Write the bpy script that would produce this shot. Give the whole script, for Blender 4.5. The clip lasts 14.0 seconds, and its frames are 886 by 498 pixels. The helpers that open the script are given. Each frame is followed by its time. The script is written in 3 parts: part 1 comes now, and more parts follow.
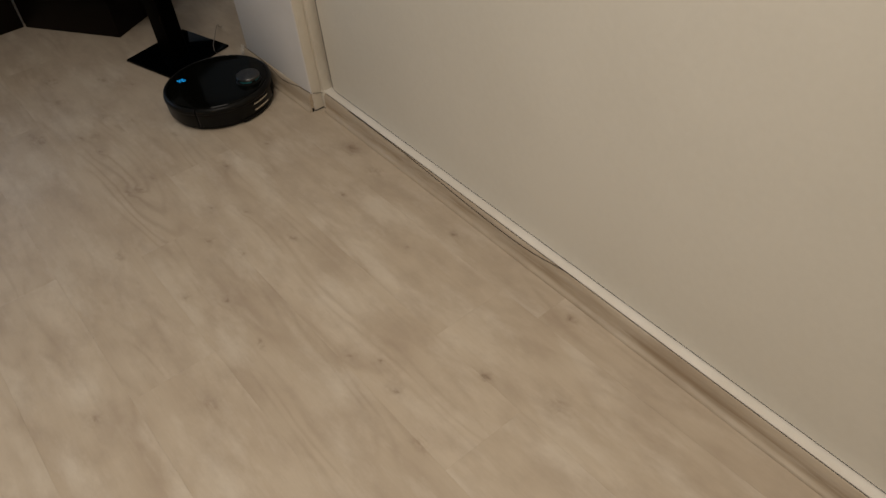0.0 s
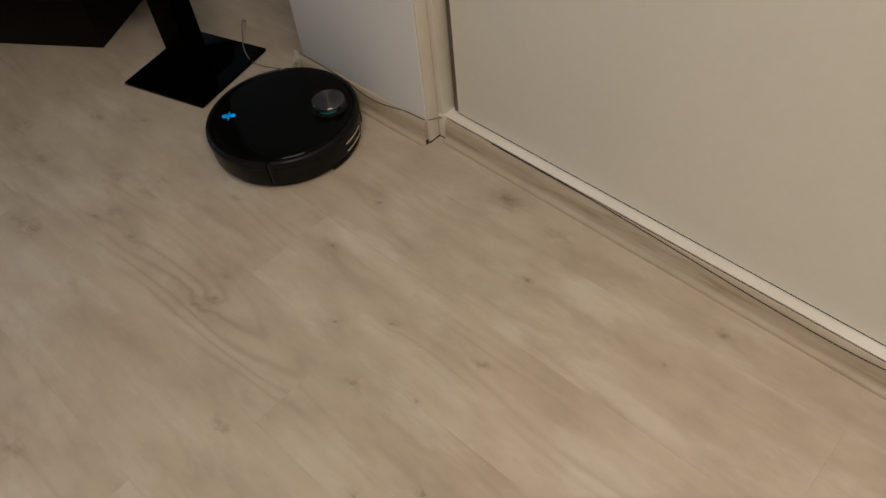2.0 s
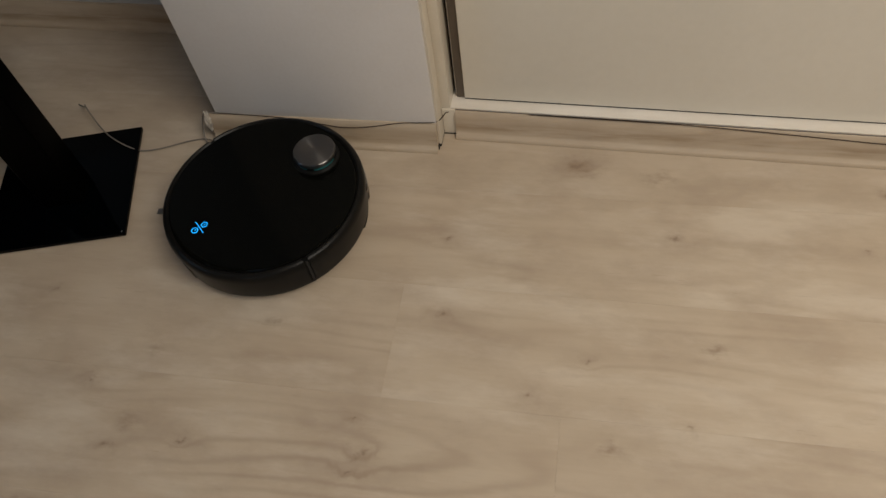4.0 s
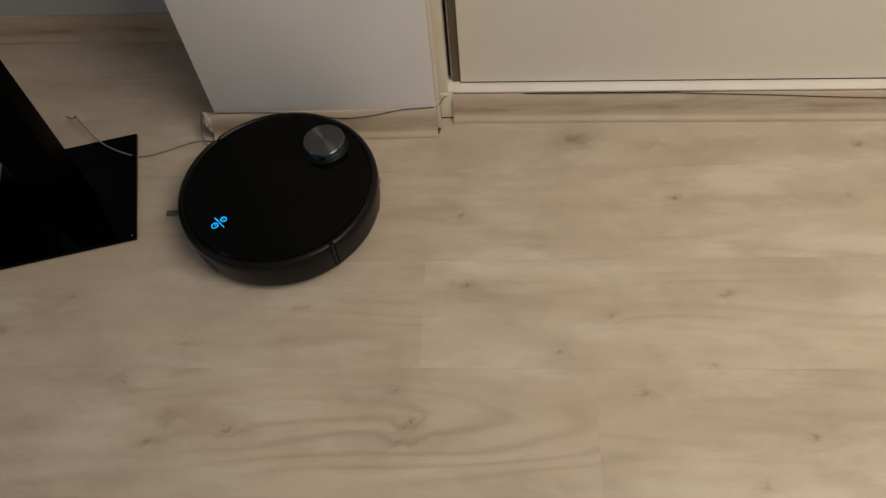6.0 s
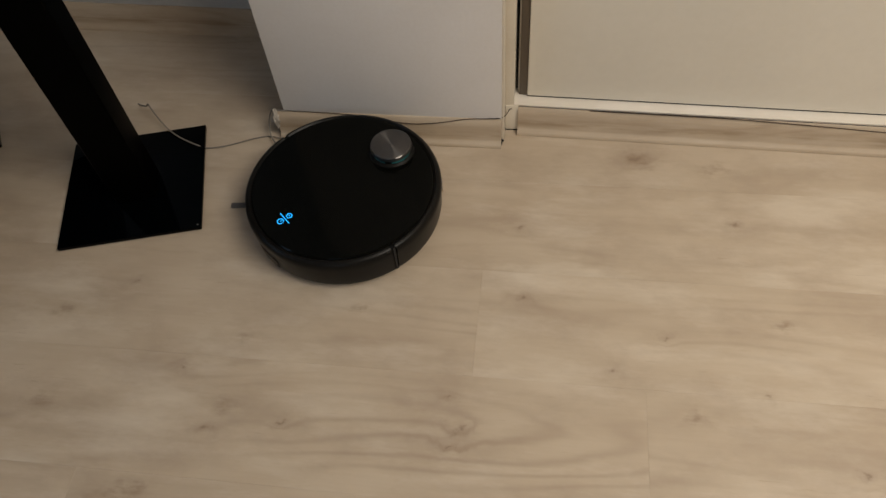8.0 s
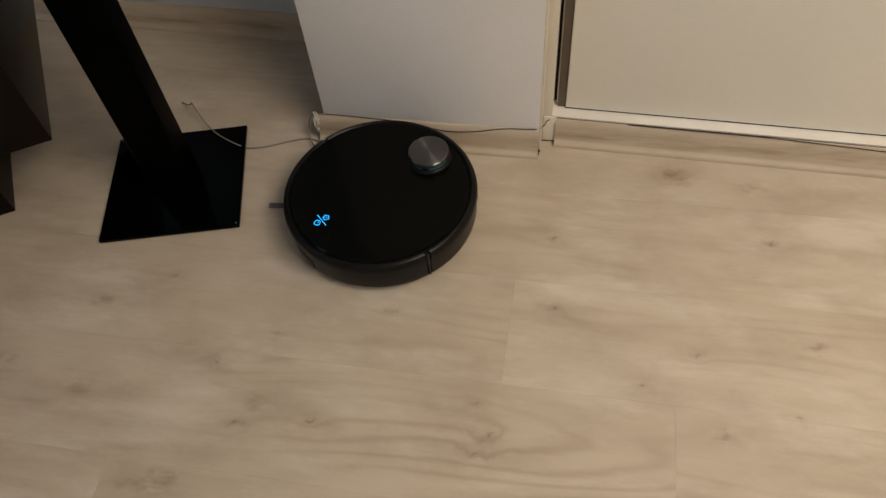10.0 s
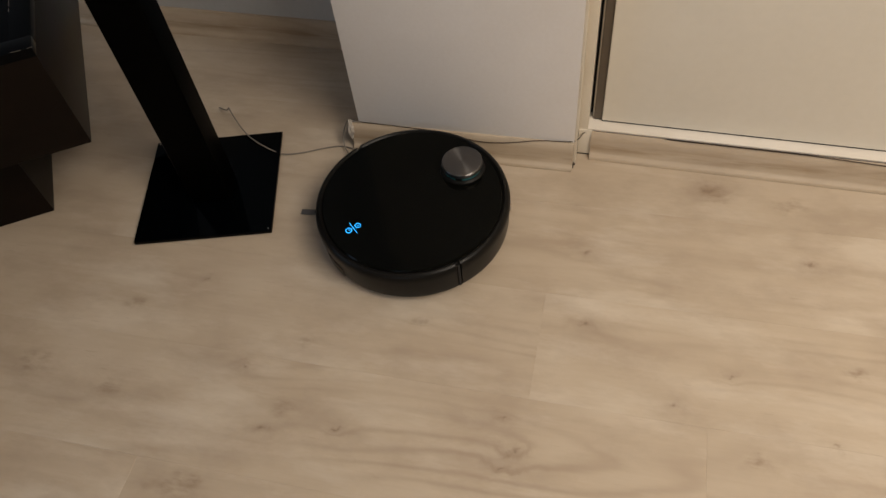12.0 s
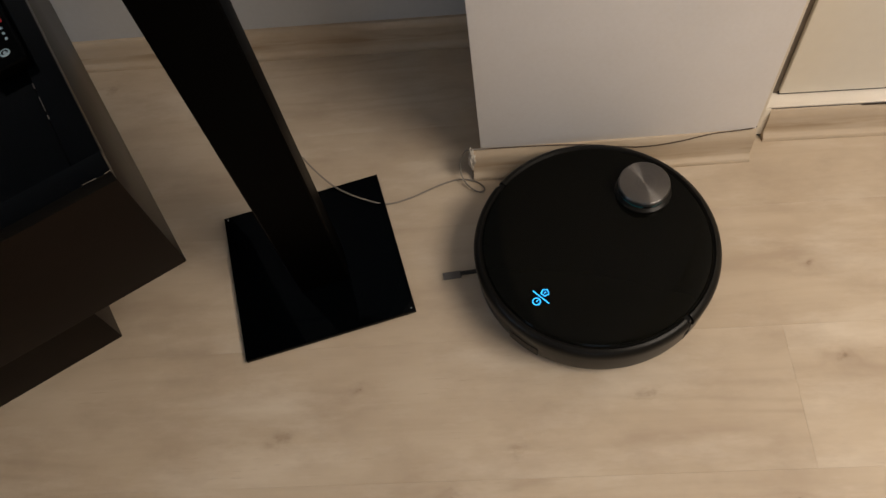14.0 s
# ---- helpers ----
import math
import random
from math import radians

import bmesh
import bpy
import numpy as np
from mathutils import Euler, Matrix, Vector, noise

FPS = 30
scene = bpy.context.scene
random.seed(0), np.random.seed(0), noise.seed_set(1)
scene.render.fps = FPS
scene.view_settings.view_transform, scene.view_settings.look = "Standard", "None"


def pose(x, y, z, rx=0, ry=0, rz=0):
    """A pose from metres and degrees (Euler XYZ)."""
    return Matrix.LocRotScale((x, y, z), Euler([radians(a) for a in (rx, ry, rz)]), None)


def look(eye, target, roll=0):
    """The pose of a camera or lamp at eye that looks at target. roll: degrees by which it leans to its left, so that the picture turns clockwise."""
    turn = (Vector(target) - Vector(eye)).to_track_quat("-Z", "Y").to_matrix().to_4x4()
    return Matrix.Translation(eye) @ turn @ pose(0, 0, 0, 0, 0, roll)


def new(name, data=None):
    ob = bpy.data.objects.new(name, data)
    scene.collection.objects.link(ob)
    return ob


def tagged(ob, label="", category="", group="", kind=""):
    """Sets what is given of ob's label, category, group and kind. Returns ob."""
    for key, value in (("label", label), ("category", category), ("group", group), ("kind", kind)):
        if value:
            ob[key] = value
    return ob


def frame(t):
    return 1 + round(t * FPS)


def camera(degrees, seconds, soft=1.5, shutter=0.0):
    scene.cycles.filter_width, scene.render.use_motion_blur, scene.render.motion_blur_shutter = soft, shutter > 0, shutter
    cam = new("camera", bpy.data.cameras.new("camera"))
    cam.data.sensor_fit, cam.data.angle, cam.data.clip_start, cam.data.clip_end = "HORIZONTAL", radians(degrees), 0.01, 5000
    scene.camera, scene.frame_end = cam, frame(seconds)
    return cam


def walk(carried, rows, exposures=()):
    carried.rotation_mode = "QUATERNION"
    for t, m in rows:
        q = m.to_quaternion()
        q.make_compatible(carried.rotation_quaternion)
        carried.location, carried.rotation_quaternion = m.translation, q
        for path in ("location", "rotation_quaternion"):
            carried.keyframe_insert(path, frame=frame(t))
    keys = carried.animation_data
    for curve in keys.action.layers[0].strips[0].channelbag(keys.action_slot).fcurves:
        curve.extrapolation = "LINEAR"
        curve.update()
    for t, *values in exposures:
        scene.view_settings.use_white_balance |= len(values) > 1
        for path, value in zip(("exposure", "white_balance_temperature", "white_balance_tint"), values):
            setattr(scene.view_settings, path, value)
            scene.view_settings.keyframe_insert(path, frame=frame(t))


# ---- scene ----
cam = camera(60.8, 14.0, soft=1.5)
PATH = [
    (0, (1.934, -0.903, 1.32), (0.745, -0.065, -0.052), -6.0),
    (0.5, (1.786, -0.878, 1.277), (0.588, -0.067, -0.104), -5.0),
    (1, (1.568, -0.846, 1.237), (0.364, -0.06, -0.154), -3.3),
    (1.5, (1.256, -0.846, 1.183), (0.129, -0.024, -0.25), -5.1),
    (2, (0.986, -0.87, 1.132), (0.002, 0.014, -0.368), -7.1),
    (4.5, (0.184, -0.932, 1.06), (-0.065, 0.157, -0.599), -10.1),
    (5, (0.161, -0.973, 1.067), (-0.043, 0.139, -0.582), -9.3),
    (5.5, (0.148, -0.98, 1.079), (0.003, 0.147, -0.567), -7.3),
    (6, (0.122, -1.0, 1.077), (-0.038, 0.125, -0.569), -7.3),
    (6.5, (0.1, -1.008, 1.083), (-0.075, 0.128, -0.554), -7.2),
    (7, (0.092, -1.005, 1.091), (-0.118, 0.126, -0.546), -7.4),
    (7.5, (0.076, -1.003, 1.098), (-0.163, 0.126, -0.536), -7.2),
    (8, (0.068, -1.004, 1.101), (-0.162, 0.12, -0.537), -6.1),
    (10.5, (0.054, -1.017, 1.112), (-0.262, 0.115, -0.507), -6.4),
    (11, (0.055, -1.024, 1.114), (-0.276, 0.111, -0.499), -6.4),
    (11.5, (0.063, -1.035, 1.104), (-0.286, 0.115, -0.495), -6.7),
    (12, (0.053, -1.005, 1.105), (-0.327, 0.129, -0.498), -7.8),
    (12.5, (-0.041, -0.857, 1.06), (-0.448, 0.234, -0.566), -9.5),
    (12.8, (-0.097, -0.779, 1.039), (-0.496, 0.275, -0.613), -10.7),
    (13, (-0.159, -0.761, 1.032), (-0.5, 0.248, -0.66), -10.9),
    (13.2, (-0.229, -0.758, 1.024), (-0.494, 0.265, -0.674), -13.5),
    (13.5, (-0.331, -0.769, 1.041), (-0.513, 0.225, -0.685), -13.4),
    (14, (-0.391, -0.716, 1.038), (-0.568, 0.264, -0.696), -12.5),
]
walk(cam, [(t, look(eye, target, roll)) for t, eye, target, roll in PATH],
     exposures=((0, -0.68, 6500, 10), (1, -0.54, 6500, 10), (2, -0.43, 6500, 10), (4.5, -0.25, 6500, 10), (6, -0.18, 6500, 10), (8, -0.07, 6600, 10),
                (10.5, 0.03, 6700, 11), (12, 0.09, 6850, 13), (13, 0.22, 7000, 14), (14, 0.32, 7000, 14)))

# ---- light ----
world = bpy.data.worlds.new("world")
scene.world = world
world.use_nodes = True
world.node_tree.nodes["Background"].inputs[0].default_value = (0.30, 0.38, 0.52, 1)
world.node_tree.nodes["Background"].inputs[1].default_value = 0.15


def area_lamp(name, eye, target, size, watts, colour, shape="DISK", size_y=None):
    lamp = bpy.data.lights.new(name, "AREA")
    lamp.shape, lamp.size, lamp.energy, lamp.color = shape, size, watts, colour
    if size_y:
        lamp.size_y = size_y
    ob = new(name, lamp)
    ob.matrix_world = look(eye, target)
    return ob


area_lamp("ceiling_lamp_light", (1.45, -1.25, 2.46), (1.45, -1.25, 0), 1.6, 63, (0.985, 0.905, 0.79))
# added cool fill before the closed south wall, brightens pillar and shadows
area_lamp("window_light", (-0.4, -3.94, 1.6), (-0.4, 0, 1.2), 1.3, 5, (0.46, 0.70, 1.0), "RECTANGLE", 1.3)
area_lamp("balcony_door_light", (-2.63, -1.35, 0.95), (0.0, -1.35, 0.95), 1.4, 11.5, (0.46, 0.70, 1.0), "RECTANGLE", 1.3)


# ---- materials ----
def material(name, colour, rough=0.5, metal=0.0, coat=0.0):
    m = bpy.data.materials.new(name)
    m.use_nodes = True
    b = m.node_tree.nodes["Principled BSDF"]
    b.inputs["Base Color"].default_value = (*colour, 1)
    b.inputs["Roughness"].default_value = rough
    b.inputs["Metallic"].default_value = metal
    b.inputs["Coat Weight"].default_value = coat
    return m


class Nodes:
    """Short hand for building a node tree."""

    def __init__(self, m):
        self.tree = m.node_tree
        self.bsdf = self.tree.nodes["Principled BSDF"]

    def add(self, kind, **inputs):
        n = self.tree.nodes.new(kind)
        for key, value in inputs.items():
            self.put(n, key.replace("_", " "), value)
        return n

    def put(self, n, key, value):
        slot = n.inputs[int(key)] if str(key).isdigit() else n.inputs[key]
        if isinstance(value, bpy.types.NodeSocket):
            self.tree.links.new(value, slot)
        else:
            slot.default_value = value

    def math(self, op, a, b=0.0, c=0.0):
        n = self.tree.nodes.new("ShaderNodeMath")
        n.operation = op
        for i, v in enumerate((a, b, c)):
            self.put(n, i, v)
        return n.outputs[0]

    def vmath(self, op, a, b=(0, 0, 0)):
        n = self.tree.nodes.new("ShaderNodeVectorMath")
        n.operation = op
        self.put(n, 0, a)
        self.put(n, 1, b)
        return n.outputs["Value"] if op in ("LENGTH", "DISTANCE") else n.outputs[0]

    def noise(self, vector, scale, detail=3.0, rough=0.55):
        n = self.add("ShaderNodeTexNoise", Vector=vector, Scale=scale, Detail=detail, Roughness=rough)
        return n.outputs[0]

    def ramp(self, value, *stops):
        n = self.tree.nodes.new("ShaderNodeValToRGB")
        e = n.color_ramp.elements
        while len(e) < len(stops):
            e.new(0.5)
        for el, (at, col) in zip(e, stops):
            el.position, el.color = at, (*col, 1) if len(col) == 3 else col
        self.put(n, 0, value)
        return n.outputs[0]

    def mix(self, f, a, b, mode="MIX"):
        n = self.tree.nodes.new("ShaderNodeMix")
        n.data_type, n.blend_type = "RGBA", mode
        self.put(n, 0, f)
        self.put(n, 6, a)
        self.put(n, 7, b)
        return n.outputs[2]

    def bump(self, height, strength, distance):
        n = self.add("ShaderNodeBump", Height=height, Strength=strength, Distance=distance)
        self.tree.links.new(n.outputs[0], self.bsdf.inputs["Normal"])


def painted(name, colour, dark, rough=0.6, scale=3.0, bump=0.15):
    """Paint or lacquer with faint blotches, scuffs and roller relief."""
    m = material(name, colour, rough)
    n = Nodes(m)
    p = n.add("ShaderNodeNewGeometry").outputs["Position"]
    big = n.noise(p, scale, 4)
    fine = n.noise(p, scale * 40, 3)
    t = n.math("ADD", n.math("MULTIPLY", big, 0.75), n.math("MULTIPLY", fine, 0.25))
    n.put(n.bsdf, "Base Color", n.ramp(t, (0.35, dark), (0.62, colour)))
    n.put(n.bsdf, "Roughness", n.math("ADD", rough - 0.08, n.math("MULTIPLY", big, 0.16)))
    n.bump(n.noise(p, 260, 2), bump, 0.0006)
    return m


# knots of the boards: x, y, radius
KNOTS = ((-0.625, -0.354, 9), (-0.492, -0.514, 7), (-0.420, -0.613, 15), (-0.301, -0.595, 8), (0.256, -0.012, 20), (0.722, -0.160, 8),
         (0.045, -0.194, 9), (0.422, -0.161, 11), (0.058, -0.340, 9), (0.291, -0.400, 8), (0.212, -0.465, 9), (0.441, -0.485, 7),
         (-0.023, -0.581, 12), (0.770, -0.042, 15), (1.166, -0.284, 13), (1.058, -0.452, 12), (0.917, -0.470, 10), (0.974, -0.427, 9),
         (-0.032, -0.611, 9), (0.560, -0.598, 10), (1.170, -0.030, 11), (-0.048, -0.528, 6))
# soft brown clouds where a branch lay deeper
CLOUDS = ((-0.395, -0.573, 20), (-0.506, -0.720, 26), (-0.536, -0.731, 18), (0.396, -0.035, 20), (0.478, -0.358, 15), (0.330, -0.530, 16),
          (-0.394, -0.450, 15), (-0.261, -0.257, 14), (-0.215, -0.381, 16), (-0.861, -0.569, 26), (-0.704, -0.595, 20), (1.194, -0.492, 18),
          (0.740, -0.603, 14), (0.482, -0.663, 16), (-0.033, -0.997, 26), (0.215, -0.738, 16), (-0.730, -0.425, 14), (0.817, -0.767, 20),
          (1.321, -0.219, 20), (-1.130, 0.265, 14), (0.262, -0.020, 30), (0.680, -0.979, 18))


def oak(name, boards=True):
    """Pale limed oak laminate, its grain along x."""
    m = material(name, (0.50, 0.41, 0.31), 0.42)
    n = Nodes(m)
    p = n.add("ShaderNodeNewGeometry").outputs["Position"]
    rnd = n.add("ShaderNodeObjectInfo").outputs["Random"]
    xyz = n.add("ShaderNodeSeparateXYZ", Vector=p)
    x, y = xyz.outputs[0], xyz.outputs[1]
    across = y if boards else n.math("ADD", n.math("MULTIPLY", y, 0.5), n.math("MULTIPLY", xyz.outputs[2], 1.6))
    shift = n.math("MULTIPLY", rnd, 37.0)

    def grain(kx, ky, more=0.0, detail=3.0, rough=0.55):
        v = n.add("ShaderNodeCombineXYZ", X=n.math("MULTIPLY", x, kx), Y=n.math("MULTIPLY", across, ky), Z=n.math("ADD", shift, more))
        return n.noise(v.outputs[0], 1.0, detail, rough)

    def between(value, low, high, top=1.0):
        return n.add("ShaderNodeMapRange", Value=value, From_Min=low, From_Max=high, To_Max=top).outputs[0]

    streak = grain(2.6, 20.0, 0.0, 3.0, 0.55)
    cloud = grain(4.5, 10.0, 3.0, 4.0)
    fibre = grain(7.0, 190.0, 1.0, 4.0, 0.65)
    tone = n.math("ADD", n.math("MULTIPLY", streak, 0.33), n.math("ADD", n.math("MULTIPLY", cloud, 0.56), n.math("MULTIPLY", fibre, 0.11)))
    col = n.ramp(tone, (0.28, (0.420, 0.329, 0.242)), (0.5, (0.497, 0.406, 0.306)), (0.70, (0.563, 0.470, 0.365)))
    # limed pores: pale cloudy patches
    col = n.mix(between(grain(4.6, 15.0, 5.0, 5.0, 0.62), 0.49, 0.70, 0.62), col, (0.63, 0.550, 0.452, 1))
    # broad brown mottling that runs on from board to board
    col = n.mix(between(n.noise(n.vmath("MULTIPLY", p, (6.0, 11.0, 6.0)), 1.0, 5.0, 0.62), 0.46, 0.66, 0.46), col, (0.36, 0.278, 0.205, 1))
    # arched growth rings in patches
    field = n.math("ADD", grain(1.15, 6.5, 11.0, 1.5, 0.45), n.math("MULTIPLY", grain(9.0, 40.0, 2.0, 2.0), 0.035))
    halo = knots = None
    if boards:
        wx = n.math("MULTIPLY", n.math("SUBTRACT", n.noise(p, 34.0, 3.0, 0.6), 0.5), 0.055)
        wy = n.math("MULTIPLY", n.math("SUBTRACT", n.noise(n.vmath("ADD", p, (3.1, 5.7, 0.0)), 34.0, 3.0, 0.6), 0.5), 0.040)
        qx, qy = n.math("ADD", x, wx), n.math("ADD", y, wy)
        clouds = None
        for kx, ky, r in CLOUDS:
            r = r / 1000
            d = n.add("ShaderNodeCombineXYZ", X=n.math("MULTIPLY", n.math("SUBTRACT", qx, kx), 0.62), Y=n.math("SUBTRACT", qy, ky))
            soft = n.math("DIVIDE", r * r, n.math("ADD", n.math("POWER", n.vmath("LENGTH", d.outputs[0]), 2.0), r * r))
            soft = n.math("POWER", soft, 2.5)
            clouds = soft if clouds is None else n.math("ADD", clouds, soft)
        for kx, ky, r in KNOTS:
            r = r / 1500
            d = n.add("ShaderNodeCombineXYZ", X=n.math("MULTIPLY", n.math("SUBTRACT", qx, kx), 0.6), Y=n.math("SUBTRACT", qy, ky))
            d2 = n.math("POWER", n.vmath("LENGTH", d.outputs[0]), 2.0)
            spot = n.math("POWER", n.math("DIVIDE", r * r * 0.4, n.math("ADD", d2, r * r * 0.4)), 2.0)
            wide = n.math("POWER", n.math("DIVIDE", r * r * 9, n.math("ADD", d2, r * r * 9)), 2.0)
            knots = spot if knots is None else n.math("ADD", knots, spot)
            halo = wide if halo is None else n.math("ADD", halo, wide)
        field = n.math("ADD", field, n.math("ADD", n.math("MULTIPLY", halo, 0.07), n.math("MULTIPLY", clouds, 0.045)))
    rings = n.math("ADD", n.math("MULTIPLY", n.math("SINE", n.math("MULTIPLY", field, 74.0)), 0.5), 0.5)
    rings = n.math("POWER", rings, 2.6)
    patch = n.math("MULTIPLY", between(grain(1.6, 6.0, 9.0, 2.0), 0.42, 0.56), between(grain(5.0, 24.0, 7.0, 2.0), 0.32, 0.60))
    if boards:
        # one strongly figured board
        e = n.add("ShaderNodeCombineXYZ", X=n.math("MULTIPLY", n.math("ADD", x, 0.02), 3.0), Y=n.math("MULTIPLY", n.math("ADD", y, 0.602), 15.0))
        e = n.math("POWER", n.vmath("LENGTH", e.outputs[0]), 4.0)
        patch = n.math("MAXIMUM", n.math("MULTIPLY", patch, 0.75), n.math("MINIMUM", n.math("MULTIPLY", clouds, 0.9), 0.45))
        patch = n.math("MAXIMUM", patch, n.math("DIVIDE", 1.3, n.math("ADD", 1.0, e)))
    col = n.mix(n.math("MULTIPLY", n.math("MULTIPLY", rings, patch), 0.33), col, (0.30, 0.215, 0.150, 1))
    if not boards:
        # long brown heart streaks of the printed foil
        heart = n.math("SUBTRACT", 1.0, n.math("MINIMUM", n.math("MULTIPLY", n.math("ABSOLUTE", n.math("SUBTRACT", xyz.outputs[2], 0.029)), 62.0), 1.0))
        heart = n.math("MULTIPLY", heart, between(grain(5.0, 30.0, 6.0, 4.0, 0.6), 0.44, 0.60))
        col = n.mix(n.math("MULTIPLY", heart, 0.80), col, (0.25, 0.165, 0.095, 1))
        col = n.mix(0.22, col, (0.44, 0.335, 0.220, 1))
    # short dark pores
    pore = n.math("MULTIPLY", between(grain(24.0, 260.0, 4.0, 2.0), 0.66, 0.76), between(cloud, 0.45, 0.65))
    col = n.mix(n.math("MULTIPLY", pore, 0.24), col, (0.26, 0.185, 0.13, 1))
    if boards:
        smear = n.noise(n.vmath("MULTIPLY", p, (42.0, 95.0, 1.0)), 1.0, 3.0)
        k = n.math("MULTIPLY", n.math("MINIMUM", knots, 1.0), n.math("ADD", smear, 0.35))
        col = n.mix(n.math("MINIMUM", n.math("MULTIPLY", k, 0.85), 0.62), col, (0.170, 0.108, 0.066, 1))
        wisp = n.noise(n.vmath("MULTIPLY", p, (26.0, 70.0, 1.0)), 1.0, 4.0, 0.65)
        c = n.math("MULTIPLY", n.math("MINIMUM", clouds, 1.0), between(wisp, 0.34, 0.66))
        col = n.mix(n.math("MULTIPLY", c, 0.72), col, (0.25, 0.172, 0.112, 1))
        col = n.mix(n.math("MINIMUM", n.math("MULTIPLY", n.math("MULTIPLY", halo, smear), 0.50), 0.45), col, (0.30, 0.218, 0.155, 1))
        tint = n.add("ShaderNodeMapRange", Value=rnd, To_Min=0.983, To_Max=1.017).outputs[0]
        col = n.mix(1.0, col, n.add("ShaderNodeCombineXYZ", X=tint, Y=tint, Z=tint).outputs[0], "MULTIPLY")
    n.put(n.bsdf, "Base Color", col)
    n.put(n.bsdf, "Roughness", n.math("ADD", 0.38, n.math("MULTIPLY", streak, 0.16)))
    n.bump(fibre, 0.10, 0.0005)
    return m


def black(name, colour, rough, gloss):
    """A near-black surface with faint dust and fingerprints in its gloss."""
    m = material(name, colour, rough)
    n = Nodes(m)
    p = n.add("ShaderNodeTexCoord").outputs["Object"]
    d = n.noise(p, 28, 4)
    n.put(n.bsdf, "Roughness", n.math("ADD", rough - 0.04, n.math("MULTIPLY", d, 0.08)))
    n.bsdf.inputs["Specular IOR Level"].default_value = gloss
    return m


OAK = oak("limed_oak_laminate")
OAK_TRIM = oak("limed_oak_foil", False)
CREAM = painted("cream_door_laminate", (0.785, 0.735, 0.640), (0.735, 0.685, 0.590), 0.45, 1.6, 0.05)
CREAM_TRIM = painted("cream_lacquer", (0.73, 0.67, 0.57), (0.66, 0.595, 0.49), 0.42, 7.0, 0.05)
RAIL = painted("off_white_lacquer", (0.80, 0.745, 0.67), (0.72, 0.66, 0.575), 0.38, 9.0, 0.05)
WHITE = painted("white_wall_paint", (0.775, 0.745, 0.725), (0.725, 0.69, 0.662), 0.7, 4.0, 0.10)
WALL = painted("off_white_wall_paint", (0.60, 0.58, 0.55), (0.55, 0.53, 0.50), 0.8, 3.0, 0.3)
# wall paint made cooler and darker: the recess's bluish shade in the colour
SHADED_WALL = painted("shade_cooled_wall_paint", (0.53, 0.545, 0.56), (0.48, 0.49, 0.50), 0.8, 3.0, 0.3)
CEIL = painted("ceiling_paint", (0.78, 0.77, 0.75), (0.74, 0.73, 0.71), 0.85, 2.0, 0.3)
ALU = material("bronze_profile", (0.13, 0.105, 0.08), 0.42, 0.35)
# near-black that puts the shade of gaps and hollows into the colour
GAP = material("gap_shade_black", (0.012, 0.010, 0.009), 0.9)
GLOSS = black("black_gloss_plastic", (0.0025, 0.0025, 0.0018), 0.10, 0.08)
SATIN = black("black_satin_plastic", (0.0060, 0.0055, 0.0048), 0.32, 0.14)
MATT = black("black_matt_plastic", (0.004, 0.0038, 0.0034), 0.55, 0.15)
SILVER = material("silver_trim", (0.72, 0.68, 0.62), 0.25, 1.0)
GLASS = black("black_tempered_glass", (0.0006, 0.0009, 0.0012), 0.06, 0.07)
STEEL = black("black_powder_coat", (0.0008, 0.0007, 0.0006), 0.40, 0.02)
TEAL = material("teal_lidar_window", (0.02, 0.16, 0.17), 0.45)
CORD_MAT = material("grey_cord_sheath", (0.20, 0.175, 0.15), 0.5)
CORD_DARK = material("brown_cord_sheath", (0.045, 0.029, 0.019), 0.85)
PLASTER = painted("crumbled_plaster", (0.62, 0.58, 0.52), (0.35, 0.30, 0.25), 0.9, 60.0, 0.8)
BRISTLE = material("grey_bristles", (0.13, 0.12, 0.115), 0.7)
POUFFE = painted("dark_brown_leatherette", (0.012, 0.008, 0.006), (0.008, 0.005, 0.004), 0.5, 30.0, 0.4)
LACQUER = black("black_lacquer", (0.0010, 0.0013, 0.0017), 0.16, 0.06)
CHIP = material("bare_chipboard", (0.11, 0.095, 0.08), 0.8)
RUBBER = material("black_rubber", (0.012, 0.012, 0.012), 0.8)
RED = material("red_button_rubber", (0.55, 0.03, 0.035), 0.45)
PALE = material("pale_button_print", (0.40, 0.54, 0.60), 0.5)


def glowing(name, colour, strength):
    m = material(name, (0, 0, 0), 0.4)
    b = m.node_tree.nodes["Principled BSDF"]
    b.inputs["Emission Color"].default_value = (*colour, 1)
    b.inputs["Emission Strength"].default_value = strength
    return m


BLUE = glowing("blue_backlight", (0.008, 0.40, 1.0), 1.7)


def walnut():
    m = material("dark_brown_veneer", (0.02, 0.012, 0.008), 0.25)
    n = Nodes(m)
    p = n.add("ShaderNodeTexCoord").outputs["Object"]
    xyz = n.add("ShaderNodeSeparateXYZ", Vector=p)
    v = n.add("ShaderNodeCombineXYZ", X=n.math("MULTIPLY", xyz.outputs[0], 4.0), Y=n.math("MULTIPLY", xyz.outputs[1], 60.0), Z=n.math("MULTIPLY", xyz.outputs[2], 60.0)).outputs[0]
    g = n.noise(v, 1.0, 4)
    n.put(n.bsdf, "Base Color", n.ramp(g, (0.3, (0.0050, 0.0030, 0.0020)), (0.7, (0.0068, 0.0040, 0.0027))))
    n.put(n.bsdf, "Roughness", n.math("ADD", 0.28, n.math("MULTIPLY", g, 0.04)))
    n.bsdf.inputs["Specular IOR Level"].default_value = 0.09
    return m


WALNUT = walnut()


